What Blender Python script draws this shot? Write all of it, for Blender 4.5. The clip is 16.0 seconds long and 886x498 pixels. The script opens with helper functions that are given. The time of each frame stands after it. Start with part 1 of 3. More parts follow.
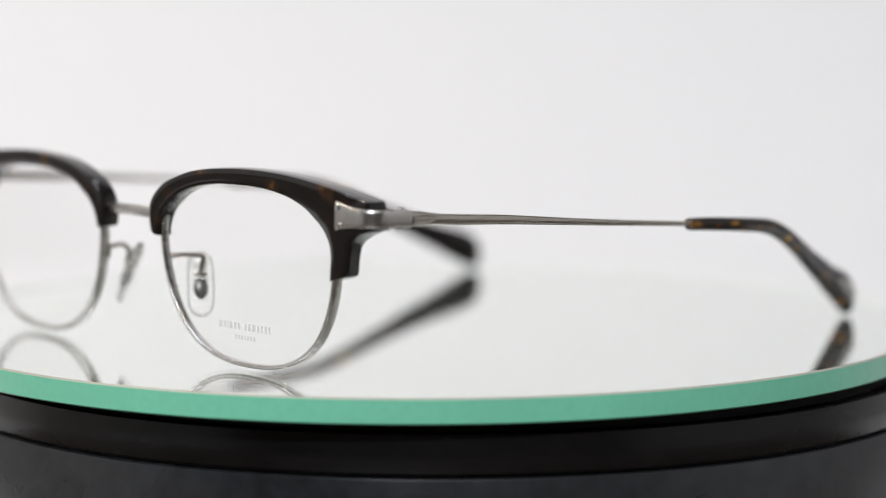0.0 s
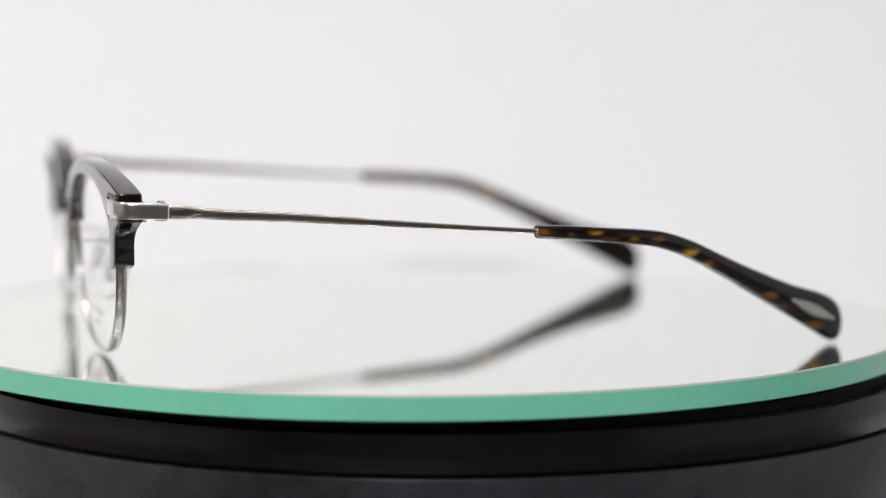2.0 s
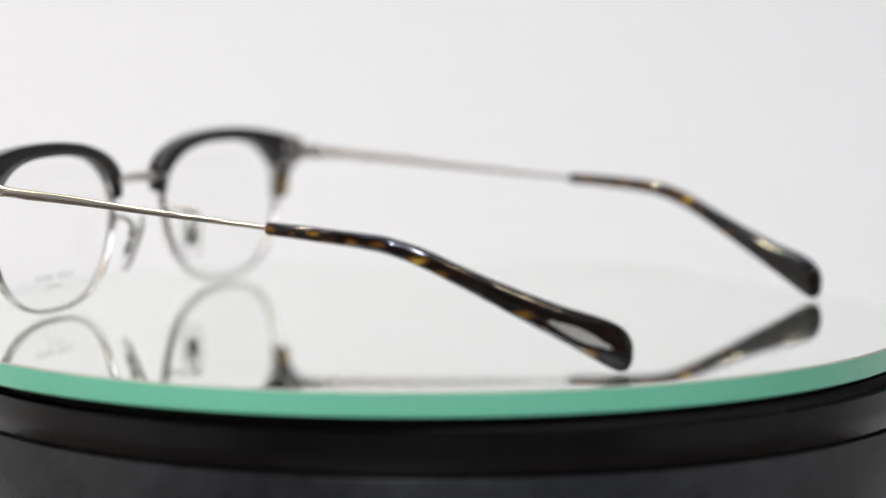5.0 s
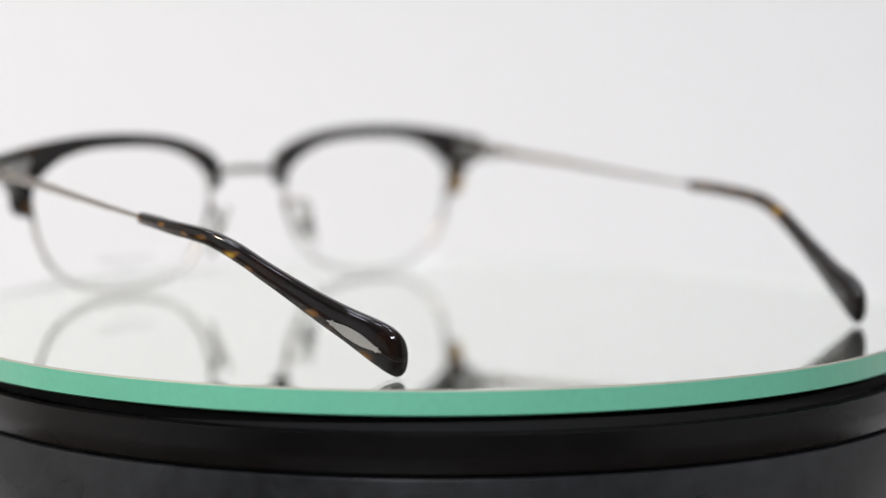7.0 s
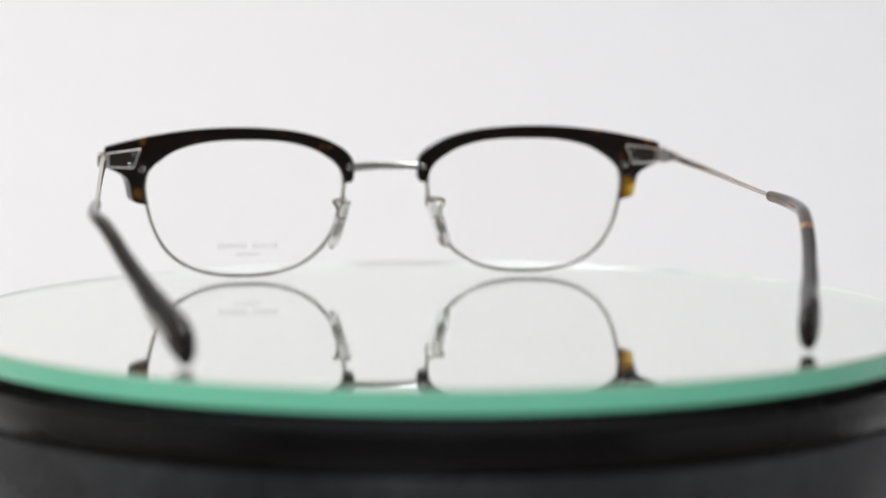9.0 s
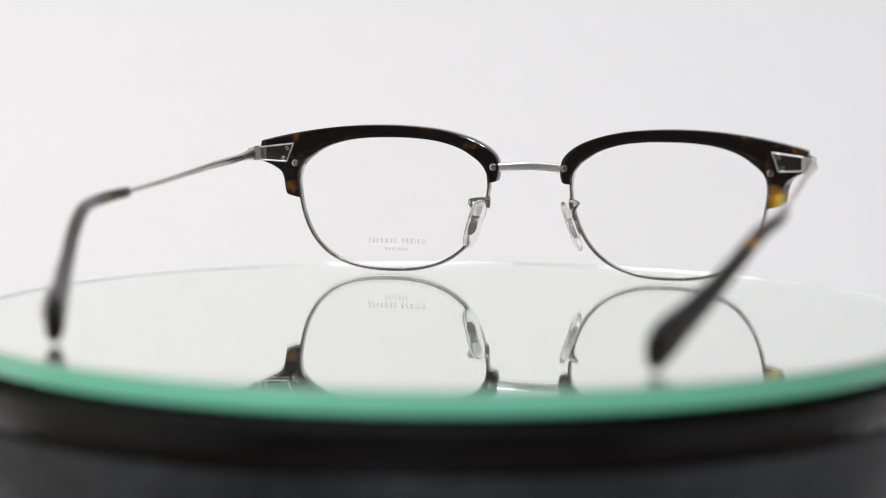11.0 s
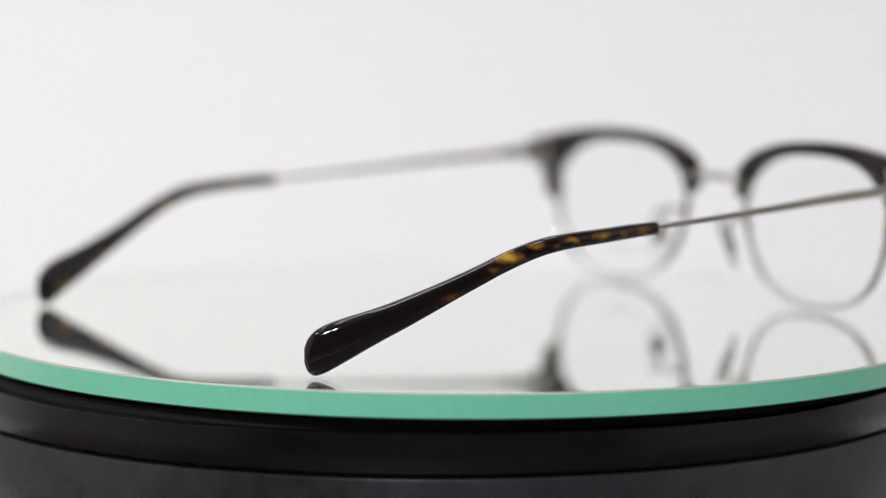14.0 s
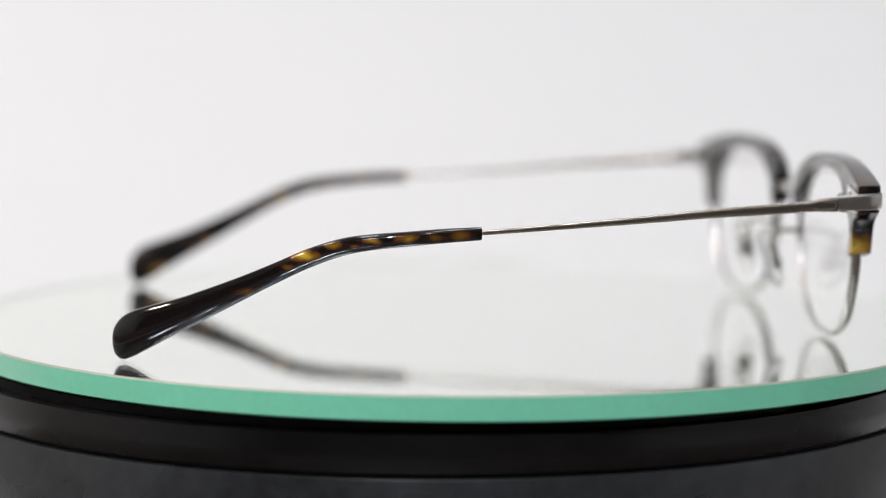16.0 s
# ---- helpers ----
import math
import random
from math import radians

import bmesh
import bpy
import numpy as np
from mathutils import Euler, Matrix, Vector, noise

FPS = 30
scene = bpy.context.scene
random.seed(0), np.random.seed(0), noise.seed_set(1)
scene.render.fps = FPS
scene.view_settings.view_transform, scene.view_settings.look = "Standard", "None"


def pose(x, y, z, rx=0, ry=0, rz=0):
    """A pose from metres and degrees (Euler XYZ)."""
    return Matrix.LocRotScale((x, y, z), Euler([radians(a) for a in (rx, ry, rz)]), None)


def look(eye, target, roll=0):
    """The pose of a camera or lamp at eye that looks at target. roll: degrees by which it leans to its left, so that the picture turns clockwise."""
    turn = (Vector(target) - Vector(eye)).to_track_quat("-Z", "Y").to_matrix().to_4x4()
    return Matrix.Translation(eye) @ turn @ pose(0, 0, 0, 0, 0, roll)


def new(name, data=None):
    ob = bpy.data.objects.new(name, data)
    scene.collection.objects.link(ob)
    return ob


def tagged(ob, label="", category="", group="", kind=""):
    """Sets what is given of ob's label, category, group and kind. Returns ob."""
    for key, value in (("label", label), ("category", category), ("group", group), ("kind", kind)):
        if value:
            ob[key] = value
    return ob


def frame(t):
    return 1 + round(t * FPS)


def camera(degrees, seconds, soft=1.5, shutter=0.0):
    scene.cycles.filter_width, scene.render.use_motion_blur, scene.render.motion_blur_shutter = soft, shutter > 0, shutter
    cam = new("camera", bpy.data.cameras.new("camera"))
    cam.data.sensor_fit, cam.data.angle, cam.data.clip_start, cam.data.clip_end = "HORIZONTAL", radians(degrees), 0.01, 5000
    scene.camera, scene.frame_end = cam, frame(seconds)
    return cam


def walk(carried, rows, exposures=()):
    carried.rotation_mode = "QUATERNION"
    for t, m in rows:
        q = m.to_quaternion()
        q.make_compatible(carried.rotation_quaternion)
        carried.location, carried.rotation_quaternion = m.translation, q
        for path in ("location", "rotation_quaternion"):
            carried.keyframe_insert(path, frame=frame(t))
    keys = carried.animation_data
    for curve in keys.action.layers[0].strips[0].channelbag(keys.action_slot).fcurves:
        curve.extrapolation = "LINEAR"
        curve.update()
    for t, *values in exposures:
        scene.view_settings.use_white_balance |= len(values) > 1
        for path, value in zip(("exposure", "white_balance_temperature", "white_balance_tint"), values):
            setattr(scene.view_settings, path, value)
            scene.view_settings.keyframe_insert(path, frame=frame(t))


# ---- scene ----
# The world's origin is the turntable's axis at the height of the mirror's top; MM turns millimetres into metres.
MM = 0.001
SPIN = -13.4566  # degrees a second, clockwise from above
EYE = Vector((0.0, -0.4752, 0.0629))
YAW, PITCH, ROLL = radians(-0.133), radians(-5.910), 0.133
AHEAD = Vector((-math.sin(YAW) * math.cos(PITCH), math.cos(YAW) * math.cos(PITCH), math.sin(PITCH)))

cam = camera(21.94, 16.0, soft=0.85)
cam.data.dof.use_dof = True
cam.data.dof.aperture_fstop = 7.6
walk(cam, [(0.0, look(EYE, EYE + AHEAD, ROLL)), (16.0, look(EYE, EYE + AHEAD, ROLL))], exposures=[(0.0, 0.0), (16.0, 0.0)])

# the focus rests on the nearest part, drifts to the middle of the temple, and is pulled to the far front while that faces away
focus = new("focus_mark")
cam.data.dof.focus_object = focus
PULLS = ((0.0, 0.400), (3.2, 0.404), (4.6, 0.436), (6.1, 0.436), (6.5, 0.428), (6.9, 0.403), (8.7, 0.402), (8.8, 0.405), (9.0, 0.500), (9.1, 0.551), (12.3, 0.551), (12.4, 0.541), (12.5, 0.478), (12.6, 0.405), (12.7, 0.397), (16.0, 0.404))
walk(focus, [(t, Matrix.Translation(EYE + AHEAD * d)) for t, d in PULLS])


# ---- light: a closed room under ceiling lamps ----
def lamp(name, eye, target, energy, colour, sx, sy=0.0, shape="RECTANGLE"):
    data = bpy.data.lights.new(name, "AREA")
    data.energy, data.color, data.shape, data.size = energy, colour, shape, sx
    if sy:
        data.size_y = sy
    ob = new(name, data)
    ob.matrix_world = look(eye, target)
    return ob


world = bpy.data.worlds.new("room_air")
world.use_nodes = True
world.node_tree.nodes["Background"].inputs["Color"].default_value = (1.0, 1.0, 1.0, 1)
world.node_tree.nodes["Background"].inputs["Strength"].default_value = 0.05
scene.world = world

for lx in (-0.80, -0.30, 0.20):
    for ly in (-0.15, 0.42):
        lamp("ceiling_downlight", (lx, ly, 1.55), (lx * 0.9 + 0.12, ly + 0.10, 0.0), 1.13, (0.845, 0.885, 1.0), 0.20, shape="DISK")
lamp("warm_downlight", (-0.95, -0.15, 1.25), (-0.34, 0.50, 0.0), 7.6, (1.0, 0.855, 0.65), 0.08, shape="DISK")
for lx in (-0.33, -0.09):
    lamp("front_downlight", (lx, -1.25, 1.15), (-0.05, 0.1, 0.0), 9.6, (0.88, 0.92, 1.0), 0.085, shape="DISK")
lamp("small_warm_downlight", (0.30, -1.05, 1.40), (0.0, 0.1, 0.0), 1.6, (1.0, 0.82, 0.60), 0.05, shape="DISK")


# ---- materials ----
def material(name):
    m = bpy.data.materials.new(name)
    m.use_nodes = True
    return m, m.node_tree.nodes, m.node_tree.links, m.node_tree.nodes["Principled BSDF"]


def mapped(nodes, links, scale=(1, 1, 1)):
    co, mp = nodes.new("ShaderNodeTexCoord"), nodes.new("ShaderNodeMapping")
    mp.inputs["Scale"].default_value = scale
    links.new(co.outputs["Object"], mp.inputs["Vector"])
    return mp.outputs["Vector"]


def noise_of(nodes, links, vector, scale, detail=4.0, rough=0.55):
    n = nodes.new("ShaderNodeTexNoise")
    n.inputs["Scale"].default_value, n.inputs["Detail"].default_value, n.inputs["Roughness"].default_value = scale, detail, rough
    links.new(vector, n.inputs["Vector"])
    return n.outputs["Fac"]


def ramp(nodes, links, fac, *stops):
    r = nodes.new("ShaderNodeValToRGB")
    while len(r.color_ramp.elements) < len(stops):
        r.color_ramp.elements.new(0.5)
    for e, (at, c) in zip(r.color_ramp.elements, stops):
        e.position, e.color = at, (*c, 1)
    links.new(fac, r.inputs["Fac"])
    return r.outputs["Color"]


def bump(nodes, links, bsdf, fac, strength, distance):
    b = nodes.new("ShaderNodeBump")
    b.inputs["Strength"].default_value, b.inputs["Distance"].default_value = strength, distance
    links.new(fac, b.inputs["Height"])
    links.new(b.outputs["Normal"], bsdf.inputs["Normal"])


def plain(name, colour, rough, metal=0.0, grain=200.0, spread=0.08, relief=0.05, stretch=(1, 1, 1), rough_spread=0.1):
    """A surface with fine and coarse variation in colour and gloss."""
    m, nodes, links, bsdf = material(name)
    v = mapped(nodes, links, stretch)
    fine, coarse = noise_of(nodes, links, v, grain), noise_of(nodes, links, v, grain / 14, 3)
    mix = nodes.new("ShaderNodeMath")
    mix.operation = "ADD"
    links.new(fine, mix.inputs[0]), links.new(coarse, mix.inputs[1])
    half = nodes.new("ShaderNodeMath")
    half.operation, half.inputs[1].default_value = "MULTIPLY", 0.5
    links.new(mix.outputs[0], half.inputs[0])
    low, high = [c * (1 - spread) for c in colour], [min(1, c * (1 + spread)) for c in colour]
    links.new(ramp(nodes, links, half.outputs[0], (0.3, low), (0.7, high)), bsdf.inputs["Base Color"])
    r = nodes.new("ShaderNodeMapRange")
    r.inputs["To Min"].default_value, r.inputs["To Max"].default_value = max(0, rough - rough_spread), rough + rough_spread
    links.new(coarse, r.inputs["Value"])
    links.new(r.outputs[0], bsdf.inputs["Roughness"])
    bsdf.inputs["Metallic"].default_value = metal
    if relief:
        bump(nodes, links, bsdf, fine, relief, 0.0002)
    return m


def tortoise(name, offset, amount, spot=None):
    """Polished acetate: nearly black brown with amber flecks and, at spot, one large amber patch."""
    m, nodes, links, bsdf = material(name)
    co, mp = nodes.new("ShaderNodeTexCoord"), nodes.new("ShaderNodeMapping")
    mp.inputs["Location"].default_value = offset
    links.new(co.outputs["Object"], mp.inputs["Vector"])
    n = noise_of(nodes, links, mp.outputs["Vector"], 165.0, 2.5, 0.45)
    fac = n
    if spot:
        d = nodes.new("ShaderNodeVectorMath")
        d.operation, d.inputs[1].default_value = "DISTANCE", spot
        links.new(co.outputs["Object"], d.inputs[0])
        near = nodes.new("ShaderNodeMapRange")
        near.inputs["From Min"].default_value, near.inputs["From Max"].default_value = 0.002, 0.0055
        near.inputs["To Min"].default_value, near.inputs["To Max"].default_value = 0.36, 0.0
        links.new(d.outputs["Value"], near.inputs["Value"])
        add = nodes.new("ShaderNodeMath")
        add.operation = "ADD"
        links.new(n, add.inputs[0]), links.new(near.outputs[0], add.inputs[1])
        fac = add.outputs[0]
    dark, brown, amber, gold = (0.0072, 0.0053, 0.0046), (0.040, 0.018, 0.008), (0.24, 0.12, 0.012), (0.52, 0.34, 0.04)
    colour = ramp(nodes, links, fac, (0.0, dark), (0.48 - amount, dark), (0.56 - amount, brown), (0.73 - amount, amber), (0.86 - amount, gold))
    links.new(colour, bsdf.inputs["Base Color"])
    bsdf.inputs["Roughness"].default_value = 0.10
    bsdf.inputs["IOR"].default_value = 1.50
    bsdf.inputs["Coat Weight"].default_value = 0.35
    bsdf.inputs["Coat Roughness"].default_value = 0.04
    wave = noise_of(nodes, links, mp.outputs["Vector"], 420.0, 2.0)
    bump(nodes, links, bsdf, wave, 0.04, 0.0002)
    return m


def flecked(name, flecks, cloudy=-0.2):
    """Polished dark acetate with amber flecks at chosen places along a temple tip: (y, z, radius in millimetres, strength)."""
    m, nodes, links, bsdf = material(name)
    co = nodes.new("ShaderNodeTexCoord")
    soft = nodes.new("ShaderNodeTexNoise")
    soft.inputs["Scale"].default_value, soft.inputs["Detail"].default_value = 200.0, 2.0
    links.new(co.outputs["Object"], soft.inputs["Vector"])
    stray = nodes.new("ShaderNodeVectorMath")
    stray.operation, stray.inputs[1].default_value, stray.inputs[2].default_value = "MULTIPLY_ADD", (0.0026, 0.004, 0.0022), (-0.0013, -0.002, -0.0011)
    links.new(soft.outputs["Color"], stray.inputs[0])
    moved = nodes.new("ShaderNodeVectorMath")
    moved.operation = "ADD"
    links.new(co.outputs["Object"], moved.inputs[0]), links.new(stray.outputs[0], moved.inputs[1])
    flat = nodes.new("ShaderNodeVectorMath")
    flat.operation, flat.inputs[1].default_value = "MULTIPLY", (0, 0.42, 1)
    links.new(moved.outputs[0], flat.inputs[0])
    total = None
    for y, z, r, strength in flecks:
        d = nodes.new("ShaderNodeVectorMath")
        d.operation, d.inputs[1].default_value = "DISTANCE", (0, y * 0.42 * MM, z * MM)
        links.new(flat.outputs[0], d.inputs[0])
        near = nodes.new("ShaderNodeMapRange")
        near.interpolation_type = "SMOOTHSTEP"
        near.inputs["From Min"].default_value, near.inputs["From Max"].default_value = 0.0, r * MM
        near.inputs["To Min"].default_value, near.inputs["To Max"].default_value = strength, 0.0
        links.new(d.outputs["Value"], near.inputs["Value"])
        if total is None:
            total = near.outputs[0]
        else:
            top = nodes.new("ShaderNodeMath")
            top.operation = "MAXIMUM"
            links.new(total, top.inputs[0]), links.new(near.outputs[0], top.inputs[1])
            total = top.outputs[0]
    cloud = nodes.new("ShaderNodeMath")
    cloud.operation, cloud.inputs[1].default_value, cloud.inputs[2].default_value = "MULTIPLY_ADD", 0.5, cloudy
    links.new(soft.outputs["Fac"], cloud.inputs[0])
    add = nodes.new("ShaderNodeMath")
    add.operation = "ADD"
    links.new(total, add.inputs[0]), links.new(cloud.outputs[0], add.inputs[1])
    dark, brown, amber, gold = (0.0070, 0.0049, 0.0046), (0.040, 0.015, 0.007), (0.19, 0.088, 0.010), (0.54, 0.35, 0.04)
    links.new(ramp(nodes, links, add.outputs[0], (0.0, dark), (0.14, dark), (0.34, brown), (0.62, amber), (0.95, gold)), bsdf.inputs["Base Color"])
    bsdf.inputs["Roughness"].default_value, bsdf.inputs["IOR"].default_value = 0.07, 1.5
    bsdf.inputs["Coat Weight"].default_value, bsdf.inputs["Coat Roughness"].default_value = 0.35, 0.03
    bump(nodes, links, bsdf, noise_of(nodes, links, co.outputs["Object"], 420.0, 2.0), 0.04, 0.0002)
    return m


def clear(name, colour, ior, rough=0.0, milk=0.0):
    m, nodes, links, bsdf = material(name)
    bsdf.inputs["Base Color"].default_value = (*colour, 1)
    bsdf.inputs["Transmission Weight"].default_value = 1.0 - milk
    bsdf.inputs["Roughness"].default_value, bsdf.inputs["IOR"].default_value = rough, ior
    return m


def coated(name, gloss):
    """A thin clear face: mostly see-through, with a weak reflection of its own."""
    m, nodes, links, bsdf = material(name)
    nodes.remove(bsdf)
    through_, shine, mix = nodes.new("ShaderNodeBsdfTransparent"), nodes.new("ShaderNodeBsdfGlossy"), nodes.new("ShaderNodeMixShader")
    through_.inputs["Color"].default_value = (0.994, 1.0, 0.996, 1)
    shine.inputs["Color"].default_value, shine.inputs["Roughness"].default_value = (1, 1, 1, 1), 0.0
    mix.inputs["Fac"].default_value = gloss
    links.new(through_.outputs[0], mix.inputs[1]), links.new(shine.outputs[0], mix.inputs[2])
    links.new(mix.outputs[0], nodes["Material Output"].inputs["Surface"])
    return m


def veiled(name, colour, cover):
    """A thin print that lets part of what lies behind show through."""
    m, nodes, links, bsdf = material(name)
    bsdf.inputs["Base Color"].default_value, bsdf.inputs["Roughness"].default_value = (*colour, 1), 0.6
    v = mapped(nodes, links)
    r = nodes.new("ShaderNodeMapRange")
    r.inputs["To Min"].default_value, r.inputs["To Max"].default_value = cover - 0.15, cover + 0.15
    links.new(noise_of(nodes, links, v, 1400.0), r.inputs["Value"])
    links.new(r.outputs[0], bsdf.inputs["Alpha"])
    return m


PAPER = plain("white_paper", (0.775, 0.775, 0.78), 0.75, grain=900.0, spread=0.012, relief=0.04)
WALL = plain("grey_wall_paint", (0.38, 0.38, 0.385), 0.7, grain=120.0, spread=0.03)
WOOD = plain("dark_walnut_table", (0.055, 0.038, 0.028), 0.45, grain=90.0, spread=0.3, stretch=(0.15, 1, 1))
# tones of unseen added walls: white fills from the sides, dark brown deepens reflections
FILL_WALL = plain("white_fill_wall", (0.78, 0.78, 0.77), 0.6, grain=90.0, spread=0.03)
DIM = plain("dark_brown_wall", (0.080, 0.066, 0.057), 0.6, grain=60.0, spread=0.3)
FLOOR = plain("grey_floor", (0.15, 0.145, 0.14), 0.5, grain=60.0, spread=0.1)
SILVER = plain("mirror_silvering", (0.964, 0.988, 0.946), 0.010, 0.955, grain=80.0, spread=0.004, relief=0.0, rough_spread=0.006)
PLATE = coated("mirror_plate_glass", 0.17)
EDGE = plain("ground_green_glass_edge", (0.25, 0.79, 0.53), 0.34, grain=700.0, spread=0.06, relief=0.12)
EDGE.node_tree.nodes["Principled BSDF"].inputs["Coat Weight"].default_value = 0.6
EDGE.node_tree.nodes["Principled BSDF"].inputs["Coat Roughness"].default_value = 0.3
ARRIS = plain("ground_pale_glass_arris", (0.44, 0.45, 0.37), 0.45, grain=900.0, spread=0.1, relief=0.1)
# opaque pale colour stands in for backdrop light passing through the glass edge
INNER = plain("light_through_glass_edge", (0.80, 0.83, 0.81), 0.85, grain=700.0, spread=0.05)
BLACK = plain("black_gloss_plastic", (0.006, 0.0055, 0.0055), 0.24, grain=260.0, spread=0.5, relief=0.14, rough_spread=0.15)
SLATE = plain("dark_slate_plastic", (0.024, 0.025, 0.027), 0.28, grain=240.0, spread=0.5, relief=0.14, rough_spread=0.16)
RUBBER = plain("black_rubber", (0.010, 0.010, 0.010), 0.7, grain=500.0, spread=0.2)
RIM_METAL = plain("dark_antique_rim_metal", (0.72, 0.70, 0.665), 0.20, 1.0, grain=800.0, spread=0.2, relief=1.0, rough_spread=0.08)
METAL = plain("antique_silver_metal", (0.77, 0.75, 0.715), 0.29, 1.0, grain=420.0, spread=0.16, relief=0.22, rough_spread=0.10)
TEMPLE_METAL = plain("brushed_pewter_metal", (0.62, 0.57, 0.515), 0.24, 1.0, grain=1500.0, spread=0.26, relief=0.30, stretch=(1, 0.06, 1), rough_spread=0.08)
BRIGHT = plain("polished_rivet_metal", (0.80, 0.79, 0.77), 0.12, 1.0, grain=600.0, spread=0.05, relief=0.03)
LENS = clear("demo_lens_plastic", (0.998, 0.998, 0.996), 1.2)
PAD = clear("clear_silicone", (0.985, 0.985, 0.97), 1.36, 0.02, 0.07)
MILK = plain("milky_silicone", (0.85, 0.85, 0.82), 0.3, grain=900.0, spread=0.05)
STEEL = plain("dark_steel", (0.34, 0.33, 0.31), 0.14, 1.0, grain=700.0, spread=0.15)
PRINT = veiled("pale_grey_print", (0.32, 0.32, 0.33), 0.15)
BRONZE = plain("bronzed_arm_metal", (0.40, 0.365, 0.31), 0.22, 1.0, grain=700.0, spread=0.2, relief=0.2)
POLISHED = plain("polished_plate_metal", (0.60, 0.60, 0.58), 0.07, 1.0, grain=500.0, spread=0.08, relief=0.02, rough_spread=0.03)
PLAQUE = plain("satin_silver_inlay", (0.40, 0.385, 0.36), 0.42, 0.3, grain=900.0, spread=0.12, relief=0.1)
BROW_L = tortoise("dark_tortoise_brow", (0.013, 0.0, 0.004), -0.10)
BROW_R = tortoise("dark_tortoise_brow_amber_end", (0.071, 0.0, 0.002), -0.06, spot=(0.0600, 0.001, 0.0192))
TIP_L = flecked("dark_tortoise_tip", ((-72.6, 23.9, 1.3, 0.52), (-77.5, 23.2, 1.0, 0.36), (-82.4, 23.7, 1.1, 0.68), (-84.5, 22.6, 1.0, 0.40), (-90, 22.4, 1.2, 0.42), (-94.5, 22.0, 1.1, 0.46), (-101.4, 19.5, 1.4, 0.88), (-105.5, 17.0, 1.2, 0.52), (-119.5, 10.0, 1.4, 0.50), (-122.5, 8.0, 1.0, 0.38), (-129.5, 3.8, 1.8, 0.52)), -0.15)
TIP_R = flecked("dark_tortoise_tip_flecked", ((-74.5, 23.8, 2.2, 0.46), (-79.0, 23.2, 1.5, 0.40), (-84.0, 23.5, 1.3, 0.56), (-90.0, 22.9, 1.2, 0.66), (-93.0, 21.8, 1.0, 0.38), (-97.0, 21.9, 1.2, 0.62), (-101.2, 19.9, 1.6, 0.92), (-104.6, 18.2, 1.3, 0.48), (-112, 13.4, 1.9, 0.42)))


# ---- mesh helpers (all in millimetres) ----
def part(name, bm, mat, parent, label="", smooth=True):
    bmesh.ops.recalc_face_normals(bm, faces=bm.faces)
    for v in bm.verts:
        v.co *= MM
    for f in bm.faces:
        f.smooth = smooth
    me = bpy.data.meshes.new(name)
    bm.to_mesh(me)
    bm.free()
    me.materials.append(mat)
    if smooth:
        me.set_sharp_from_angle(angle=radians(38))
    ob = new(name, me)
    if parent:
        ob.parent = parent
    return tagged(ob, label)


def lathe(profile, seg=256, centre=(0.0, 0.0)):
    """Turn an (r, z) profile about the vertical; an r of 0 closes it."""
    bm = bmesh.new()
    rings = []
    for r, z in profile:
        if r == 0:
            rings.append([bm.verts.new((centre[0], centre[1], z))])
        else:
            rings.append([bm.verts.new((centre[0] + r * math.cos(a), centre[1] + r * math.sin(a), z)) for a in (math.tau * i / seg for i in range(seg))])
    for a, b in zip(rings, rings[1:]):
        for i in range(seg):
            j = (i + 1) % seg
            if len(a) == 1:
                bm.faces.new((a[0], b[i], b[j]))
            elif len(b) == 1:
                bm.faces.new((a[i], b[0], a[j]))
            else:
                bm.faces.new((a[i], b[i], b[j], a[j]))
    return bm


def loft(sections, ring=False, bm=None):
    """Skin closed sections one after another; ring joins the last to the first, else both ends are capped."""
    bm = bm or bmesh.new()
    rows = [[bm.verts.new(p) for p in s] for s in sections]
    n = len(rows[0])
    for a, b in zip(rows, rows[1:] + (rows[:1] if ring else [])):
        for i in range(n):
            j = (i + 1) % n
            bm.faces.new((a[i], a[j], b[j], b[i]))
    if not ring:
        bm.faces.new(rows[0]), bm.faces.new(rows[-1])
    return bm


def spline(points, steps):
    """A smooth line through control points of any dimension."""
    pts = [Vector(p) for p in points]
    pts = [2 * pts[0] - pts[1]] + pts + [2 * pts[-1] - pts[-2]]
    out = []
    for a, b, c, d in zip(pts, pts[1:], pts[2:], pts[3:]):
        for i in range(steps):
            t = i / steps
            out.append(0.5 * (2 * b + (c - a) * t + (2 * a - 5 * b + 4 * c - d) * t * t + (3 * b - a - 3 * c + d) * t ** 3))
    return out + [pts[-2]]


def sweep(path, sizes, n=14, up=(0, 0, 1), power=2.0):
    """Skin superelliptic sections, (width, height) each, along a path."""
    sections = []
    for i, p in enumerate(path):
        way = (path[min(i + 1, len(path) - 1)] - path[max(i - 1, 0)]).normalized()
        side = way.cross(Vector(up)).normalized()
        top = side.cross(way)
        w, h = sizes[i]
        ring = []
        for k in range(n):
            a = math.tau * (k + 0.5) / n
            c, s = math.cos(a), math.sin(a)
            ring.append(p + side * (w / 2 * math.copysign(abs(c) ** (2 / power), c)) + top * (h / 2 * math.copysign(abs(s) ** (2 / power), s)))
        sections.append(ring)
    return loft(sections)


def ball(centre, sx, sy, sz, turn=None, u=16, v=10):
    bm = bmesh.new()
    bmesh.ops.create_uvsphere(bm, u_segments=u, v_segments=v, radius=1.0)
    m = Matrix.Translation(centre) @ (turn or Matrix()) @ Matrix.Diagonal((sx, sy, sz, 1))
    bm.transform(m)
    return bm


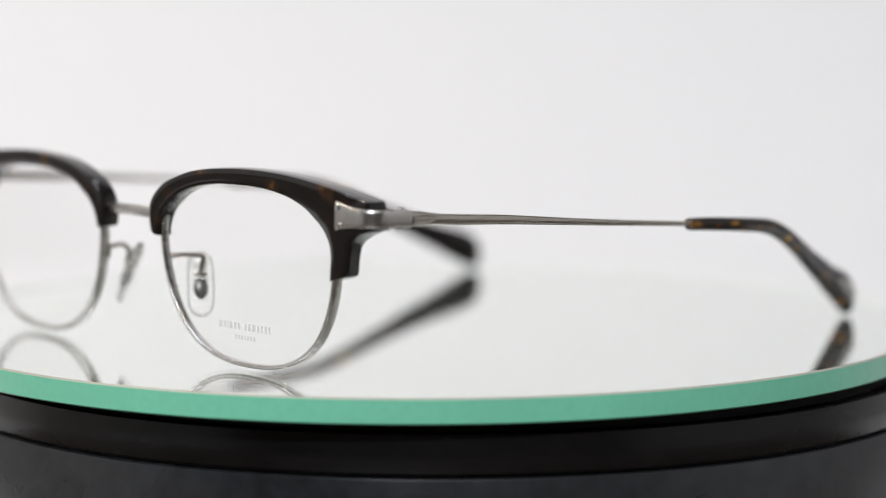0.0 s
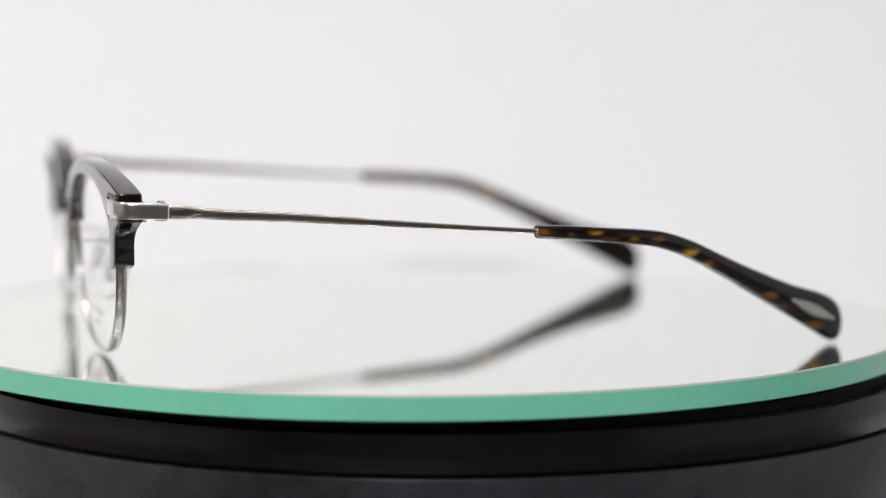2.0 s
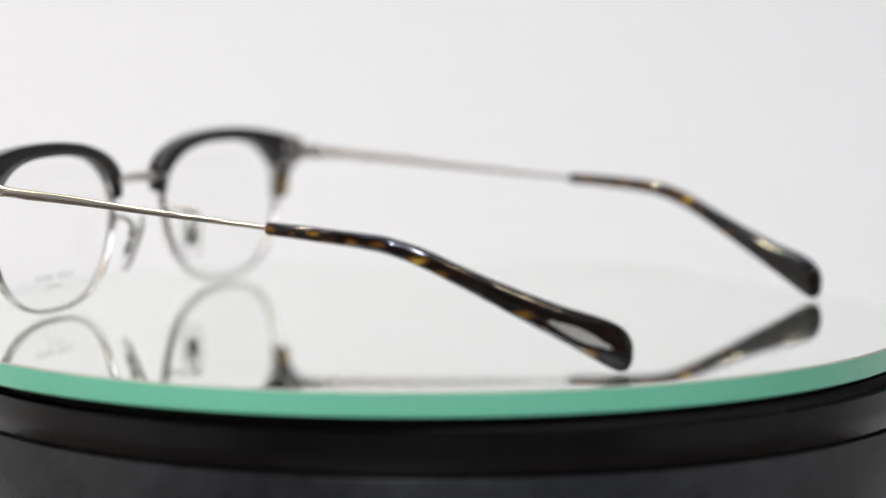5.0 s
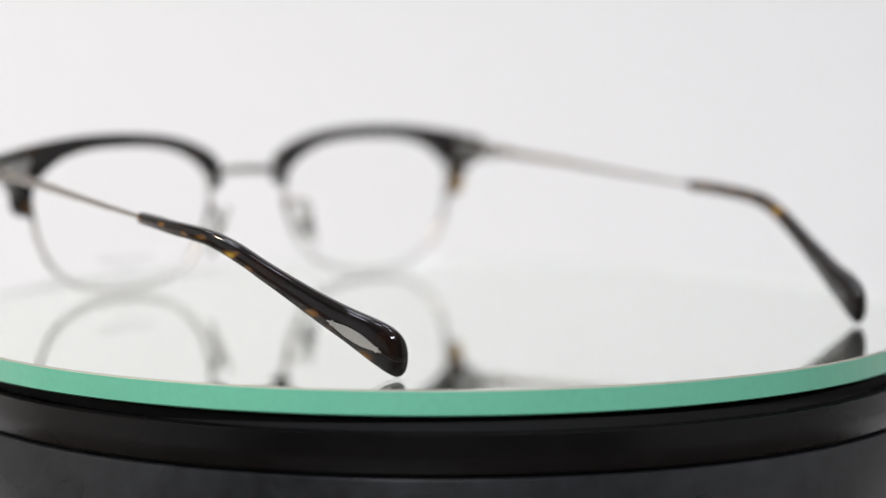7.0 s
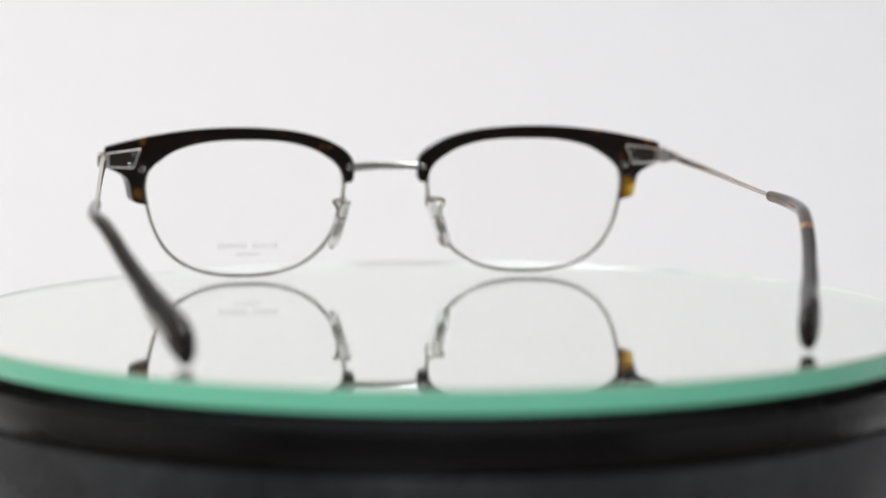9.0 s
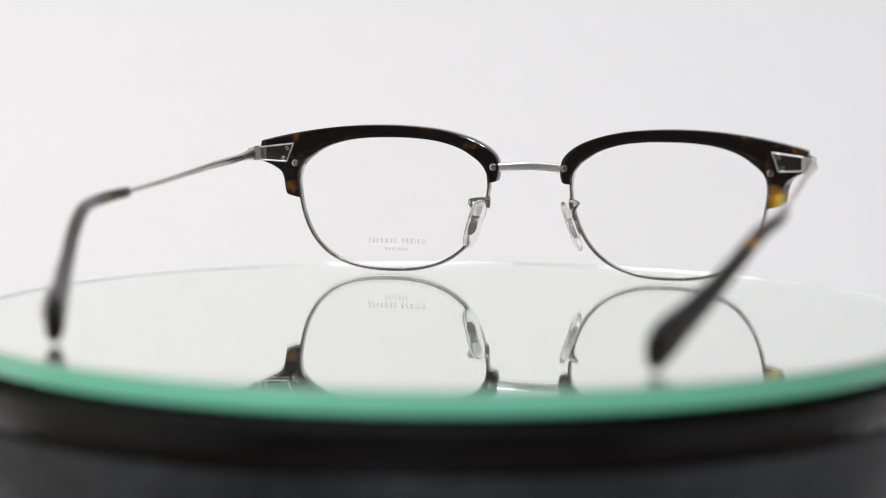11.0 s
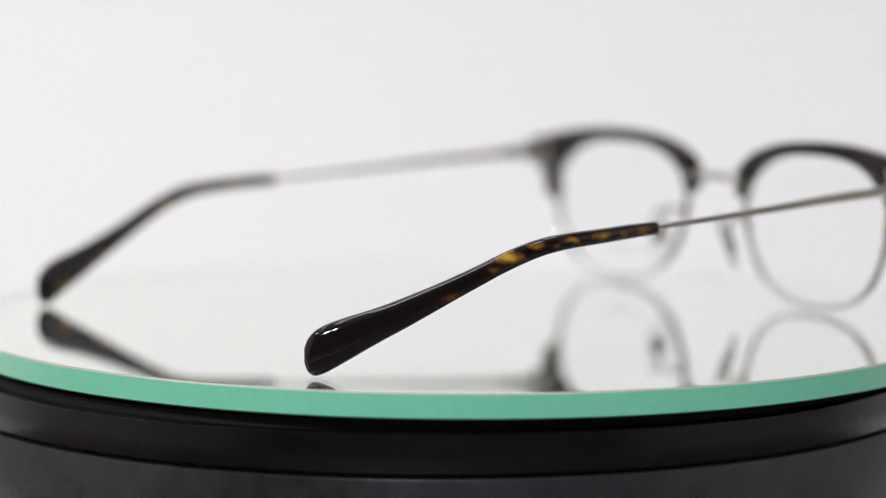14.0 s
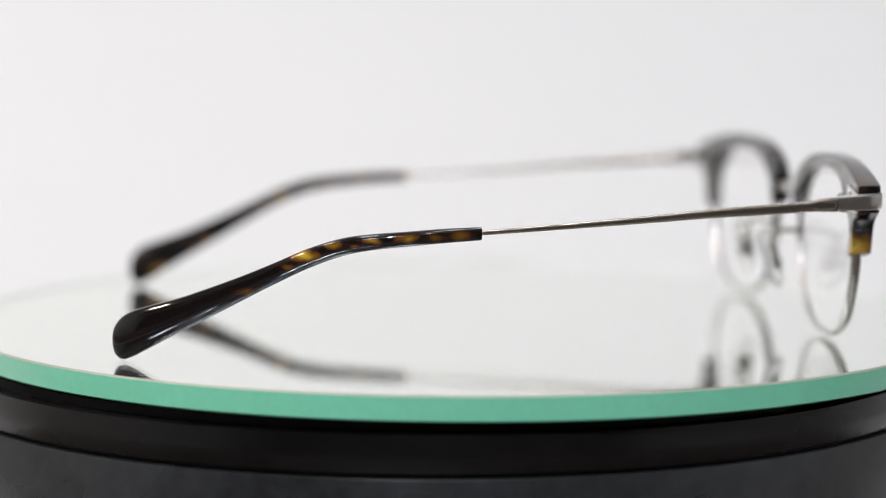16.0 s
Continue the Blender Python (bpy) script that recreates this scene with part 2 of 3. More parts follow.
def box(x0, x1, y0, y1, z0, z1):
    bm = bmesh.new()
    bmesh.ops.create_cube(bm, size=1.0)
    for v in bm.verts:
        v.co = Vector(((x0 + x1) / 2 + v.co.x * (x1 - x0), (y0 + y1) / 2 + v.co.y * (y1 - y0), (z0 + z1) / 2 + v.co.z * (z1 - z0)))
    return bm


# ---- the room ----
def structure(name, bm, mat, label, category):
    return tagged(part(name, bm, mat, None, "", False), label, category, kind="structure")


def build_room():
    structure("floor", box(-1600, 1600, -1700, 1300, -860, -800), FLOOR, "plain grey floor of the room", "floor")
    structure("ceiling", box(-1600, 1600, -1700, 1300, 1600, 1660), WALL, "plain grey painted ceiling", "ceiling")
    structure("wall_north", box(-1600, 1600, 1300, 1360, -800, 1600), WALL, "plain grey painted wall", "wall")
    # unseen walls, added dark behind the camera and white at the sides to shape light
    structure("wall_south", box(-1600, 1600, -1760, -1700, -800, 1600), DIM, "unseen plain dark brown wall added for dark reflections", "wall")
    structure("wall_east", box(1600, 1660, -1700, 1300, -800, 1600), FILL_WALL, "unseen plain white wall added as side fill", "wall")
    structure("wall_west", box(-1660, -1600, -1700, 1300, -800, 1600), FILL_WALL, "unseen plain white wall added as side fill", "wall")


def build_backdrop():
    """A seamless white paper sweep over a table, rising in a curve behind the turntable."""
    line = [(-20.0, -48.0), (100.0, -48.0), (210.0, -48.0)]
    line += [(210 + 330 * math.sin(a), 282 - 330 * math.cos(a)) for a in (radians(6 * k) for k in range(1, 16))]
    line += [(540.0, 480.0), (540.0, 760.0), (540.0, 1050.0)]
    sections = [[Vector((-460, y, z)), Vector((460, y, z)), Vector((460, y + 0.6, z - 0.8)), Vector((-460, y + 0.6, z - 0.8))] for y, z in line]
    tagged(part("backdrop", loft(sections), PAPER, None), "seamless white paper backdrop behind the turntable", "backdrop", kind="structure")
    tagged(part("table", box(-850, 850, -440, 520, -90, -49.0), WOOD, None, "", False), "dark walnut table under the paper backdrop", "table", kind="structure")


# ---- the turntable and its mirror ----
DISC_R, DISC_C, DISC_H = 102.1, (-3.47, -1.99), 4.55


def build_turntable():
    base = tagged(new("turntable"), "round glossy black display turntable under a mirror", "turntable")
    base.location = (0, 0, -0.048)
    up = 48.0
    wall = [(100.56, -7.0), (100.6, -7.03), (100.66, -7.8), (100.9, -10.3), (101.1, -13.0), (100.95, -13.5), (100.3, -13.75)]
    part("upper_ring", lathe([(97.1, up - 7.0), *[(r, z + up) for r, z in wall], (97.1, up - 13.75), (97.1, up - 7.0)]), BLACK, base, "glossy black upper ring")
    part("seam", lathe([(0, up - 13.76), (99.6, up - 13.76), (99.6, up - 14.4), (0, up - 14.4)]), RUBBER, base, "dark recessed seam")
    part("lower_body", lathe([(0, up - 14.41), (100.5, up - 14.41), (101.05, up - 14.55), (101.2, up - 14.9), (102.6, 14.0), (103.4, 4.0), (102.6, 2.2), (99.0, 1.6), (0, 1.6)]), SLATE, base, "glossy dark slate lower body")
    part("rubber_foot", lathe([(0, 1.6), (92.0, 1.6), (92.0, 0.0), (0, 0.0)], 96), RUBBER, base)
    part("platter", lathe([(0, up - 4.95), (96.5, up - 4.95), (97.0, up - 5.3), (97.0, up - 13.74), (0, up - 13.74)]), RUBBER, base, "matt black rotating platter")
    return base


def build_mirror():
    disc = tagged(new("mirror_disc"), "round mirror plate with a green ground glass edge", "mirror")
    r, h, c = DISC_R, DISC_H, 0.32
    part("glass_face", lathe([(0, 0.0), (r - c, 0.0)], 256, DISC_C), PLATE, disc, "clear glass face")
    part("silvering", lathe([(0, -0.40), (r - 0.6, -0.40)], 256, DISC_C), SILVER, disc, "silvered back")
    # added ring whose paleness imitates light shining through the far edge
    part("inside_edge", lathe([(r - c - 0.02, -0.02), (r - 0.74, -0.39)], 256, DISC_C), INNER, disc, "inside of the edge, painted pale for light through the glass")
    part("backing", lathe([(0, -h - 0.02), (r - 0.3, -h - 0.02)], 256, DISC_C), RUBBER, disc, "black painted back")
    part("arris", lathe([(r - c, 0.0), (r - 0.06, -c * 0.8), (r, -c)], 256, DISC_C), ARRIS, disc, "pale ground arris")
    part("edge", lathe([(r, -c), (r + 0.02, -h / 2), (r, -h + 0.25), (r - 0.25, -h - 0.01)], 256, DISC_C), EDGE, disc, "green ground glass edge")
    return disc


# ---- the spectacles: x to the wearer's right, y ahead, z up ----
LENS_C, LENS_W, LENS_H = (33.9, 17.1), 23.5, 16.3


def front_y(x, z):
    return 3.3 + 2.6 * (1 - (x / 60.0) ** 2) + 0.035 * (z - 20.0)


def eye_line(angle, out=0.0):
    """The lens outline at an angle (0 towards the nose, 90 up), for the wearer's right side, set outwards by out."""
    def at(a):
        c, s = math.cos(a), math.sin(a)
        n = 2.5 if s >= 0 else 2.35 if c > 0 else 2.5
        u, w = math.copysign(abs(c) ** (2 / n), c), math.copysign(abs(s) ** (2 / n), s)
        w = 0.25 + w * (0.75 if s >= 0 else 1.25)
        if w < 0.25:
            u -= math.copysign(0.03 * math.sin(math.pi * (0.25 - w) / 1.25), c) * min(1, abs(u) * 2)
        return Vector((LENS_C[0] - LENS_W * u, LENS_C[1] + LENS_H * w))
    p, e = at(angle), 1e-2
    way = (at(angle + e) - at(angle - e)).normalized()
    return p + Vector((way.y, -way.x)) * -out if way.length else p


def ring_angles(n):
    """Angles that lie evenly along the outline."""
    fine = [math.tau * i / 4000 for i in range(4001)]
    pts = [eye_line(a) for a in fine]
    run = [0.0]
    for a, b in zip(pts, pts[1:]):
        run.append(run[-1] + (b - a).length)
    return [float(np.interp(run[-1] * i / n, run, fine)) for i in range(n)]


SKEW = 0.008  # the front stands a little askew


def flip(bm, side, shift=0.0):
    """Bring a part built for the wearer's right to its side."""
    for v in bm.verts:
        v.co.x = side * v.co.x + shift
        v.co.y += SKEW * v.co.x
    return bm


def build_rim(glasses, side):
    sections = []
    for a in ring_angles(120):
        ring = []
        for out, back in ((-0.12, 1.25), (0.05, 1.0), (0.45, 1.0), (0.66, 1.25), (0.76, 1.6), (0.79, 1.98), (0.76, 2.35), (0.66, 2.7), (0.45, 2.95), (0.05, 2.95), (-0.12, 2.7)):
            p = eye_line(a, out)
            ring.append(Vector((p.x, front_y(p.x, p.y) - back, p.y)))
        sections.append(ring)
    rim = part("rim", flip(loft(sections, True), side), RIM_METAL, glasses, "thin antique silver metal rim")
    return rim


def build_lens(glasses, side):
    bm = bmesh.new()
    angles, rings = ring_angles(96), (1.0, 0.8, 0.6, 0.4, 0.2)
    centre = Vector(LENS_C)
    sheets = []
    for back in (1.35, 2.6):
        sheet = []
        for k in rings:
            row = []
            for a in angles:
                p = centre + (eye_line(a, -0.02) - centre) * k
                row.append(bm.verts.new((p.x, front_y(p.x, p.y) - back, p.y)))
            sheet.append(row)
        mid = bm.verts.new((centre.x, front_y(*centre) - back, centre.y))
        n = len(angles)
        for a, b in zip(sheet, sheet[1:]):
            for i in range(n):
                bm.faces.new((a[i], a[(i + 1) % n], b[(i + 1) % n], b[i]))
        for i in range(n):
            bm.faces.new((sheet[-1][i], sheet[-1][(i + 1) % n], mid))
        sheets.append(sheet)
    a, b = sheets[0][0], sheets[1][0]
    for i in range(len(angles)):
        bm.faces.new((a[i], a[(i + 1) % len(angles)], b[(i + 1) % len(angles)], b[i]))
    lens = part("lens", flip(bm, side), LENS, glasses, "clear demo lens")
    lens.visible_shadow = False
    return lens


# the brow's upper edge from nose to temple, each with the angle of the lens outline that it faces
BROW = ((9.6, 22.3, 2.5), (8.5, 22.4, 2.8), (7.9, 23.0, 5), (7.6, 25.2, 14), (8.2, 28.3, 27), (11.0, 31.0, 42), (15.5, 33.1, 57), (22.0, 34.75, 71), (30.0, 35.55, 84), (38.0, 35.7, 95),
        (46.0, 35.3, 107), (54.0, 34.3, 122), (60.5, 33.1, 135), (66.0, 31.8, 146), (66.9, 31.2, 149), (67.0, 29.2, 153), (66.9, 27.0, 157), (66.2, 26.4, 159),
        (64.6, 25.6, 162), (63.1, 24.4, 167), (62.3, 22.6, 174), (61.9, 20.4, 181), (61.6, 19.2, 184.6), (61.0, 18.6, 186), (59.7, 18.4, 186.3))


def build_brow(glasses, side, mat):
    sections = []
    for x, z, ang in spline(BROW, 5):
        o = Vector((x, z))
        mid = max(0.0, min(1.0, (ang - 6) / 30)) * max(0.0, min(1.0, (172 - ang) / 25))
        i = eye_line(radians(ang), 0.25 - 1.0 * mid)
        way = (o - i)
        length = max(way.length, 0.3)
        way = way / length
        b = min(0.55, length * 0.3)
        thick = 3.8 + 0.5 * max(0.0, min(1.0, (x - 50) / 14)) * max(0.0, min(1.0, (z - 22) / 6))
        foot = max(0.0, min(1.0, (ang - 158) / 12))
        last = length - 0.9 * foot
        front = [(b + (length - 2 * b) * k / 4, 0) for k in range(5)]
        rear = [(last - b - (last - 2 * b) * k / 4, thick) for k in range(5)]
        ring = []
        for run, back in ((0, b), (b * 0.3, b * 0.3), *front, (length - b * 0.3, b * 0.3), (length, b),
                          (last, thick - b), (last - b * 0.3, thick - b * 0.3), *rear, (b * 0.3, thick - b * 0.3), (0, thick - b), (0, 1.1)):
            q = i + way * run
            ring.append(Vector((q.x, front_y(q.x, q.y) - back, q.y)))
        sections.append(ring)
    for end, nxt in ((0, 1), (-1, -2)):
        mid = sum(sections[end], Vector()) / len(sections[end])
        way = (mid - sum(sections[nxt], Vector()) / len(sections[nxt])).normalized()
        caps = [[mid + (p - mid) * k + way * d for p in sections[end]] for k, d in ((0.95, 0.22), (0.82, 0.36))]
        sections = caps[::-1] + sections if end == 0 else sections + caps
    brow = part("brow", flip(loft(sections), side), mat, glasses, "dark tortoiseshell acetate brow")
    return brow


def rivet(name, parent, x, y, z, r, way):
    turn = Vector((0, way, 0)).to_track_quat("Z", "Y").to_matrix().to_4x4()
    bm = lathe([(r, 0), (r, 0.14), (r * 0.8, 0.24), (r * 0.42, 0.26), (r * 0.34, 0.12), (0, 0.10)], 18)
    bm.transform(Matrix.Translation((x, y + SKEW * x, z)) @ turn)
    return part(name, bm, BRIGHT, parent, "small polished rivet")


def build_brow_fittings(brow, side):
    for x, z, r, back in ((58.3, 26.2, 0.85, 4.04), (8.8, 26.0, 0.85, 3.85)):
        rivet("rivet", brow, side * x, front_y(x, z) - back, z, r, -1)


def build_endpiece(glasses, side):
    """The fan-shaped plate that wraps round the brow's outer corner and ends in the hinge."""
    path = [(59.9, 29.0, 4.9), (61.6, 28.95, 4.1), (63.6, 28.85, 3.45), (65.8, 28.8, 3.1)]
    line, sizes = [], []
    for x, z, h in path:
        line.append(Vector((x, front_y(x, z) + 0.22, z)))
        sizes.append((0.7, h))
    for x, y, z, h in ((67.3, 2.2, 28.78, 3.0), (68.1, 0.6, 28.75, 2.95), (68.2, -1.6, 28.7, 2.9), (68.15, -3.6, 28.6, 2.85), (68.1, -5.4, 28.5, 2.8)):
        line.append(Vector((x, y, z)))
        sizes.append((1.1, h))
    pts = spline([(*p, *s) for p, s in zip(line, sizes)], 4)
    bm = sweep([Vector(p[:3]) for p in pts], [(p[3], p[4]) for p in pts], 20, power=4.0)
    plate = part("endpiece", flip(bm, side), METAL, glasses, "fan-shaped silver end piece")
    for x, z in ((60.8, 30.55), (61.0, 27.45)):
        rivet("rivet", plate, side * x, front_y(x, z) + 0.5, z, 0.55, 1)
    # the trapezoid plate on the inside of the brow
    bm = bmesh.new()
    outline = [(58.5, 31.0), (67.1, 29.95), (67.1, 26.85), (60.2, 26.5)]
    mid = Vector((63.2, 28.6))
    rows = []
    for k, back in ((0.97, 4.15), (0.97, 4.32)):
        row = []
        for x, z in outline:
            p = mid + (Vector((x, z)) - mid) * k
            row.append(bm.verts.new((p.x, front_y(p.x, p.y) - back - 0.15, p.y)))
        rows.append(row)
    for a, b in zip(rows, rows[1:]):
        for i in range(4):
            bm.faces.new((a[i], a[(i + 1) % 4], b[(i + 1) % 4], b[i]))
    bm.faces.new(rows[-1]), bm.faces.new(rows[0])
    back = part("back_plate", flip(bm, side), POLISHED, glasses, "polished dark trapezoid metal plate", False)
    line = [mid + (Vector(p) - mid) * 0.98 for p in outline]
    border = bmesh.new()
    for a, b in zip(line, line[1:] + line[:1]):
        run = [Vector((q.x, front_y(q.x, q.y) - 4.5, q.y)) for q in (a, a.lerp(b, 0.5), b)]
        loft([[p + Vector((0, 0.22 * math.sin(g), 0)) + (Vector((0, 0, 1)) if abs(b.y - a.y) < abs(b.x - a.x) else Vector((1, 0, 0))) * 0.22 * math.cos(g) for g in (math.tau * q / 8 for q in range(8))] for p in run], bm=border)
    part("border", flip(border, side), METAL, back, "raised silver border")
    for x, z in ((60.1, 29.8), (61.1, 27.4)):
        rivet("rivet", back, side * x, front_y(x, z) - 4.45, z, 0.52, -1)
    # hinge knuckles
    hinge = part("hinge", flip(loft([[Vector((66.9 + 1.0 * math.cos(a), -4.3 + 1.0 * math.sin(a), z)) for a in (math.tau * k / 14 for k in range(14))] for z in (26.9, 27.6, 27.62, 29.4, 29.42, 30.1)]), side), METAL, glasses, "small barrel hinge")
    part("screw", flip(lathe([(0.62, 30.08), (0.62, 30.3), (0.5, 30.42), (0, 30.42)], 16, (66.9, -4.3)), side), BRIGHT, hinge, "hinge screw head")


def build_temple(glasses, side):
    rows = [(68.1, -5.7, 28.4, 1.5, 2.7), (68.2, -8.0, 28.35, 1.5, 2.5), (68.3, -10.2, 28.2, 1.45, 2.15), (68.4, -12.0, 28.05, 1.4, 1.95), (68.6, -16.0, 27.75, 1.3, 1.95),
            (69.2, -27.0, 27.15, 1.2, 1.75), (69.9, -40.0, 26.15, 1.1, 1.4), (70.6, -55.0, 25.05, 1.0, 1.1), (71.4, -70.5, 24.05, 0.95, 0.9), (71.6, -74.0, 23.85, 0.95, 0.9)]
    pts = spline(rows, 5)
    temple = tagged(part("temple", flip(sweep([Vector(p[:3]) for p in pts], [(p[3], p[4]) for p in pts], 20, power=2.5), side, 0.8), TEMPLE_METAL, glasses), "slim brushed pewter metal temple arm")
    bm = bmesh.new()
    rows = []
    for lift, k in ((0.0, 1.0), (0.05, 0.92), (0.0, 0.72)):
        rows.append([bm.verts.new((69.02 + lift, -9.0 + y * k, 28.28 + z * k)) for y, z in ((2.9, 0.55), (2.9, -0.55), (0.0, -0.8), (-3.0, -0.1), (-3.0, 0.1), (0.0, 0.8))])
    for a, b in zip(rows, rows[1:]):
        for i in range(6):
            bm.faces.new((a[i], a[(i + 1) % 6], b[(i + 1) % 6], b[i]))
    bm.faces.new(rows[-1])
    part("lozenge", flip(bm, side, 0.8), TEMPLE_METAL, temple, "polished sunk lozenge", False)
    return temple


# along the tip: x, y, its top and its bottom, its thickness
TIP = ((71.6, -71.4, 25.0, 22.8, 2.1), (71.6, -71.7, 25.1, 22.7, 2.3), (72.1, -78.0, 24.9, 22.3, 2.5), (72.3, -84.0, 24.5, 21.8, 2.65), (71.7, -90.0, 24.05, 21.2, 2.75), (70.6, -95.5, 23.3, 20.1, 2.85),
       (69.1, -101.5, 21.4, 17.8, 2.9), (67.4, -107.5, 18.7, 14.8, 3.0), (65.5, -113.2, 16.2, 11.7, 3.15), (63.6, -119.0, 13.9, 8.5, 3.5), (61.5, -124.7, 11.8, 5.4, 4.0), (59.7, -130.2, 10.2, 2.3, 4.35),
       (58.6, -133.0, 9.15, 0.75, 4.2), (57.9, -134.8, 8.0, 0.3, 3.7), (57.5, -135.9, 6.6, 1.1, 2.6), (57.3, -136.4, 5.2, 2.6, 1.2))


def build_tip(glasses, side, mat):
    pts = spline(TIP, 5)
    sections = []
    for i, (x, y, top, low, thick) in enumerate(pts):
        a, b = pts[max(i - 1, 0)], pts[min(i + 1, len(pts) - 1)]
        flat = Vector((b[0] - a[0], b[1] - a[1], 0)).normalized()
        across = Vector((-flat.y, flat.x, 0))
        x += side * 0.4 * max(0.0, min(1.0, (-85 - y) / 30))
        drop = Vector((0, 0, 1))
        ring = []
        for k in range(20):
            g = math.tau * (k + 0.5) / 20
            c, s = math.cos(g), math.sin(g)
            u, w = math.copysign(abs(c) ** 0.85, c), math.copysign(abs(s) ** 0.9, s)
            ring.append(Vector((x, y, (top + low) / 2)) + across * (thick / 2 * u) + drop * ((top - low) / 2 * w))
        sections.append(ring)
    tip = part("temple_tip", flip(loft(sections), side, 0.8), mat, glasses, "dark tortoiseshell acetate temple tip")
    part("collar", flip(sweep([Vector((71.45, y, 23.95)) for y in (-71.0, -71.35, -71.6)], [(1.5, 1.5), (1.8, 1.9), (1.8, 1.9)], 14), side, 0.8), METAL, tip, "tiny metal collar")
    return tip


def build_plaque(tip):
    """The slim pointed inlay on the outside of one tip."""
    bm = bmesh.new()
    along = Vector((59.7 - 63.6, -130.2 + 119.0, (6.5 - 11.4))).normalized()
    across = along.cross(Vector((1, -0.35, 0))).normalized()
    out = along.cross(across).normalized()
    if out.x < 0:
        out = -out
    mid = Vector((60.45, -127.9, 7.1)) + out * 2.28
    halves = ((-7.2, 0.15), (-6.4, 0.2), (-6.2, 0.75), (-5.9, 0.75), (-5.7, 0.45), (-4.2, 0.95), (-2.2, 1.4), (0, 1.55), (2.2, 1.4), (4.2, 0.95), (5.7, 0.45), (5.9, 0.75), (6.2, 0.75), (6.4, 0.2), (7.2, 0.15))
    ups = [mid + along * s * 0.86 + across * w * 0.64 for s, w in halves]
    downs = [mid + along * s * 0.86 - across * w * 0.64 for s, w in halves]
    layers = []
    for lift in (-0.25, 0.08):
        layers.append(([bm.verts.new(p + out * lift) for p in ups], [bm.verts.new(p + out * lift) for p in downs]))
    (u0, d0), (u1, d1) = layers
    for i in range(len(halves) - 1):
        bm.faces.new((u1[i], u1[i + 1], d1[i + 1], d1[i]))
        bm.faces.new((u0[i], u0[i + 1], u1[i + 1], u1[i]))
        bm.faces.new((d0[i], d0[i + 1], d1[i + 1], d1[i]))
    part("inlay", flip(bm, -1, 0.8), PLAQUE, tip, "pointed satin silver inlay", False)


def build_bridge(glasses):
    pts = spline([(-9.3, 3.4, 25.8), (-7.0, 4.0, 25.95), (-3.5, 4.6, 26.15), (0, 4.8, 26.25), (3.5, 4.6, 26.15), (7.0, 4.0, 25.95), (9.3, 3.4, 25.8)], 5)
    part("bridge", sweep(pts, [(1.4, 2.1)] * len(pts), 16, power=3.5), METAL, glasses, "slightly arched silver metal bridge")


def build_pad(glasses, side):
    up = Vector((-3.9, -2.6, 12.0)).normalized()
    face = Vector((-0.85, -0.53, 0))
    face = (face - up * face.dot(up)).normalized()
    lean = Matrix((face, up.cross(face), up)).transposed().to_4x4()
    c = Vector((11.9, -2.9, 12.7))
    root = Vector((10.2, front_y(10.2, 18.1) - 2.6, 18.1))
    path = spline([root, (11.3, 1.0, 18.35), (12.6, -1.1, 18.3), (13.2, -2.1, 18.1), (12.9, -2.9, 17.5), (12.3, -2.9, 16.3), (12.5, -2.5, 14.6)], 5)
    arm = part("pad_arm", flip(sweep(path, [(0.95, 0.95)] * len(path), 10, up=(1, 0, 0)), side), BRONZE, glasses, "bent bronzed metal pad arm")
    part("solder_foot", flip(ball(root + Vector((-0.1, 0.1, -0.5)), 0.45, 0.6, 1.7), side), BRONZE, arm)
    hold = c - face * 0.95
    part("pad_mount", flip(ball(hold - up * 1.1, 0.42, 1.35, 2.1, lean), side), STEEL, arm, "dark metal pad mount")
    yoke = box(-0.35, 0.35, -1.25, 1.25, -0.45, 0.45)
    bmesh.ops.bevel(yoke, geom=yoke.edges[:], offset=0.2, segments=2, affect="EDGES")
    yoke.transform(Matrix.Translation(hold + up * 1.55) @ lean)
    part("yoke", flip(yoke, side), BRONZE, arm, "small cross bar of the mount")
    for lift in (0.5, -0.45):
        band = ball(hold + up * lift - face * 0.12, 0.5, 1.5, 0.28, lean)
        part("band", flip(band, side), BRIGHT, arm, "bright clamp band")
    rows = []
    for k in range(-8, 9):
        h = math.sin(math.pi * k / 16)
        w = max(0.02, 1 - abs(h) ** 5) ** 0.5
        rows.append([c + lean.to_3x3() @ Vector((0.85 * w * math.cos(a), 2.45 * w * math.sin(a), 6.3 * h)) for a in (math.tau * q / 20 for q in range(20))])
    pad = part("nose_pad", flip(loft(rows), side), PAD, glasses, "clear silicone nose pad")
    block = box(-0.6, 0.3, -1.1, 1.1, 2.2, 5.0)
    bmesh.ops.bevel(block, geom=block.edges[:], offset=0.25, segments=2, affect="EDGES")
    block.transform(Matrix.Translation(c - face * 0.3) @ lean)
    part("pad_core", flip(block, side), MILK, pad, "milky plug of the pad")


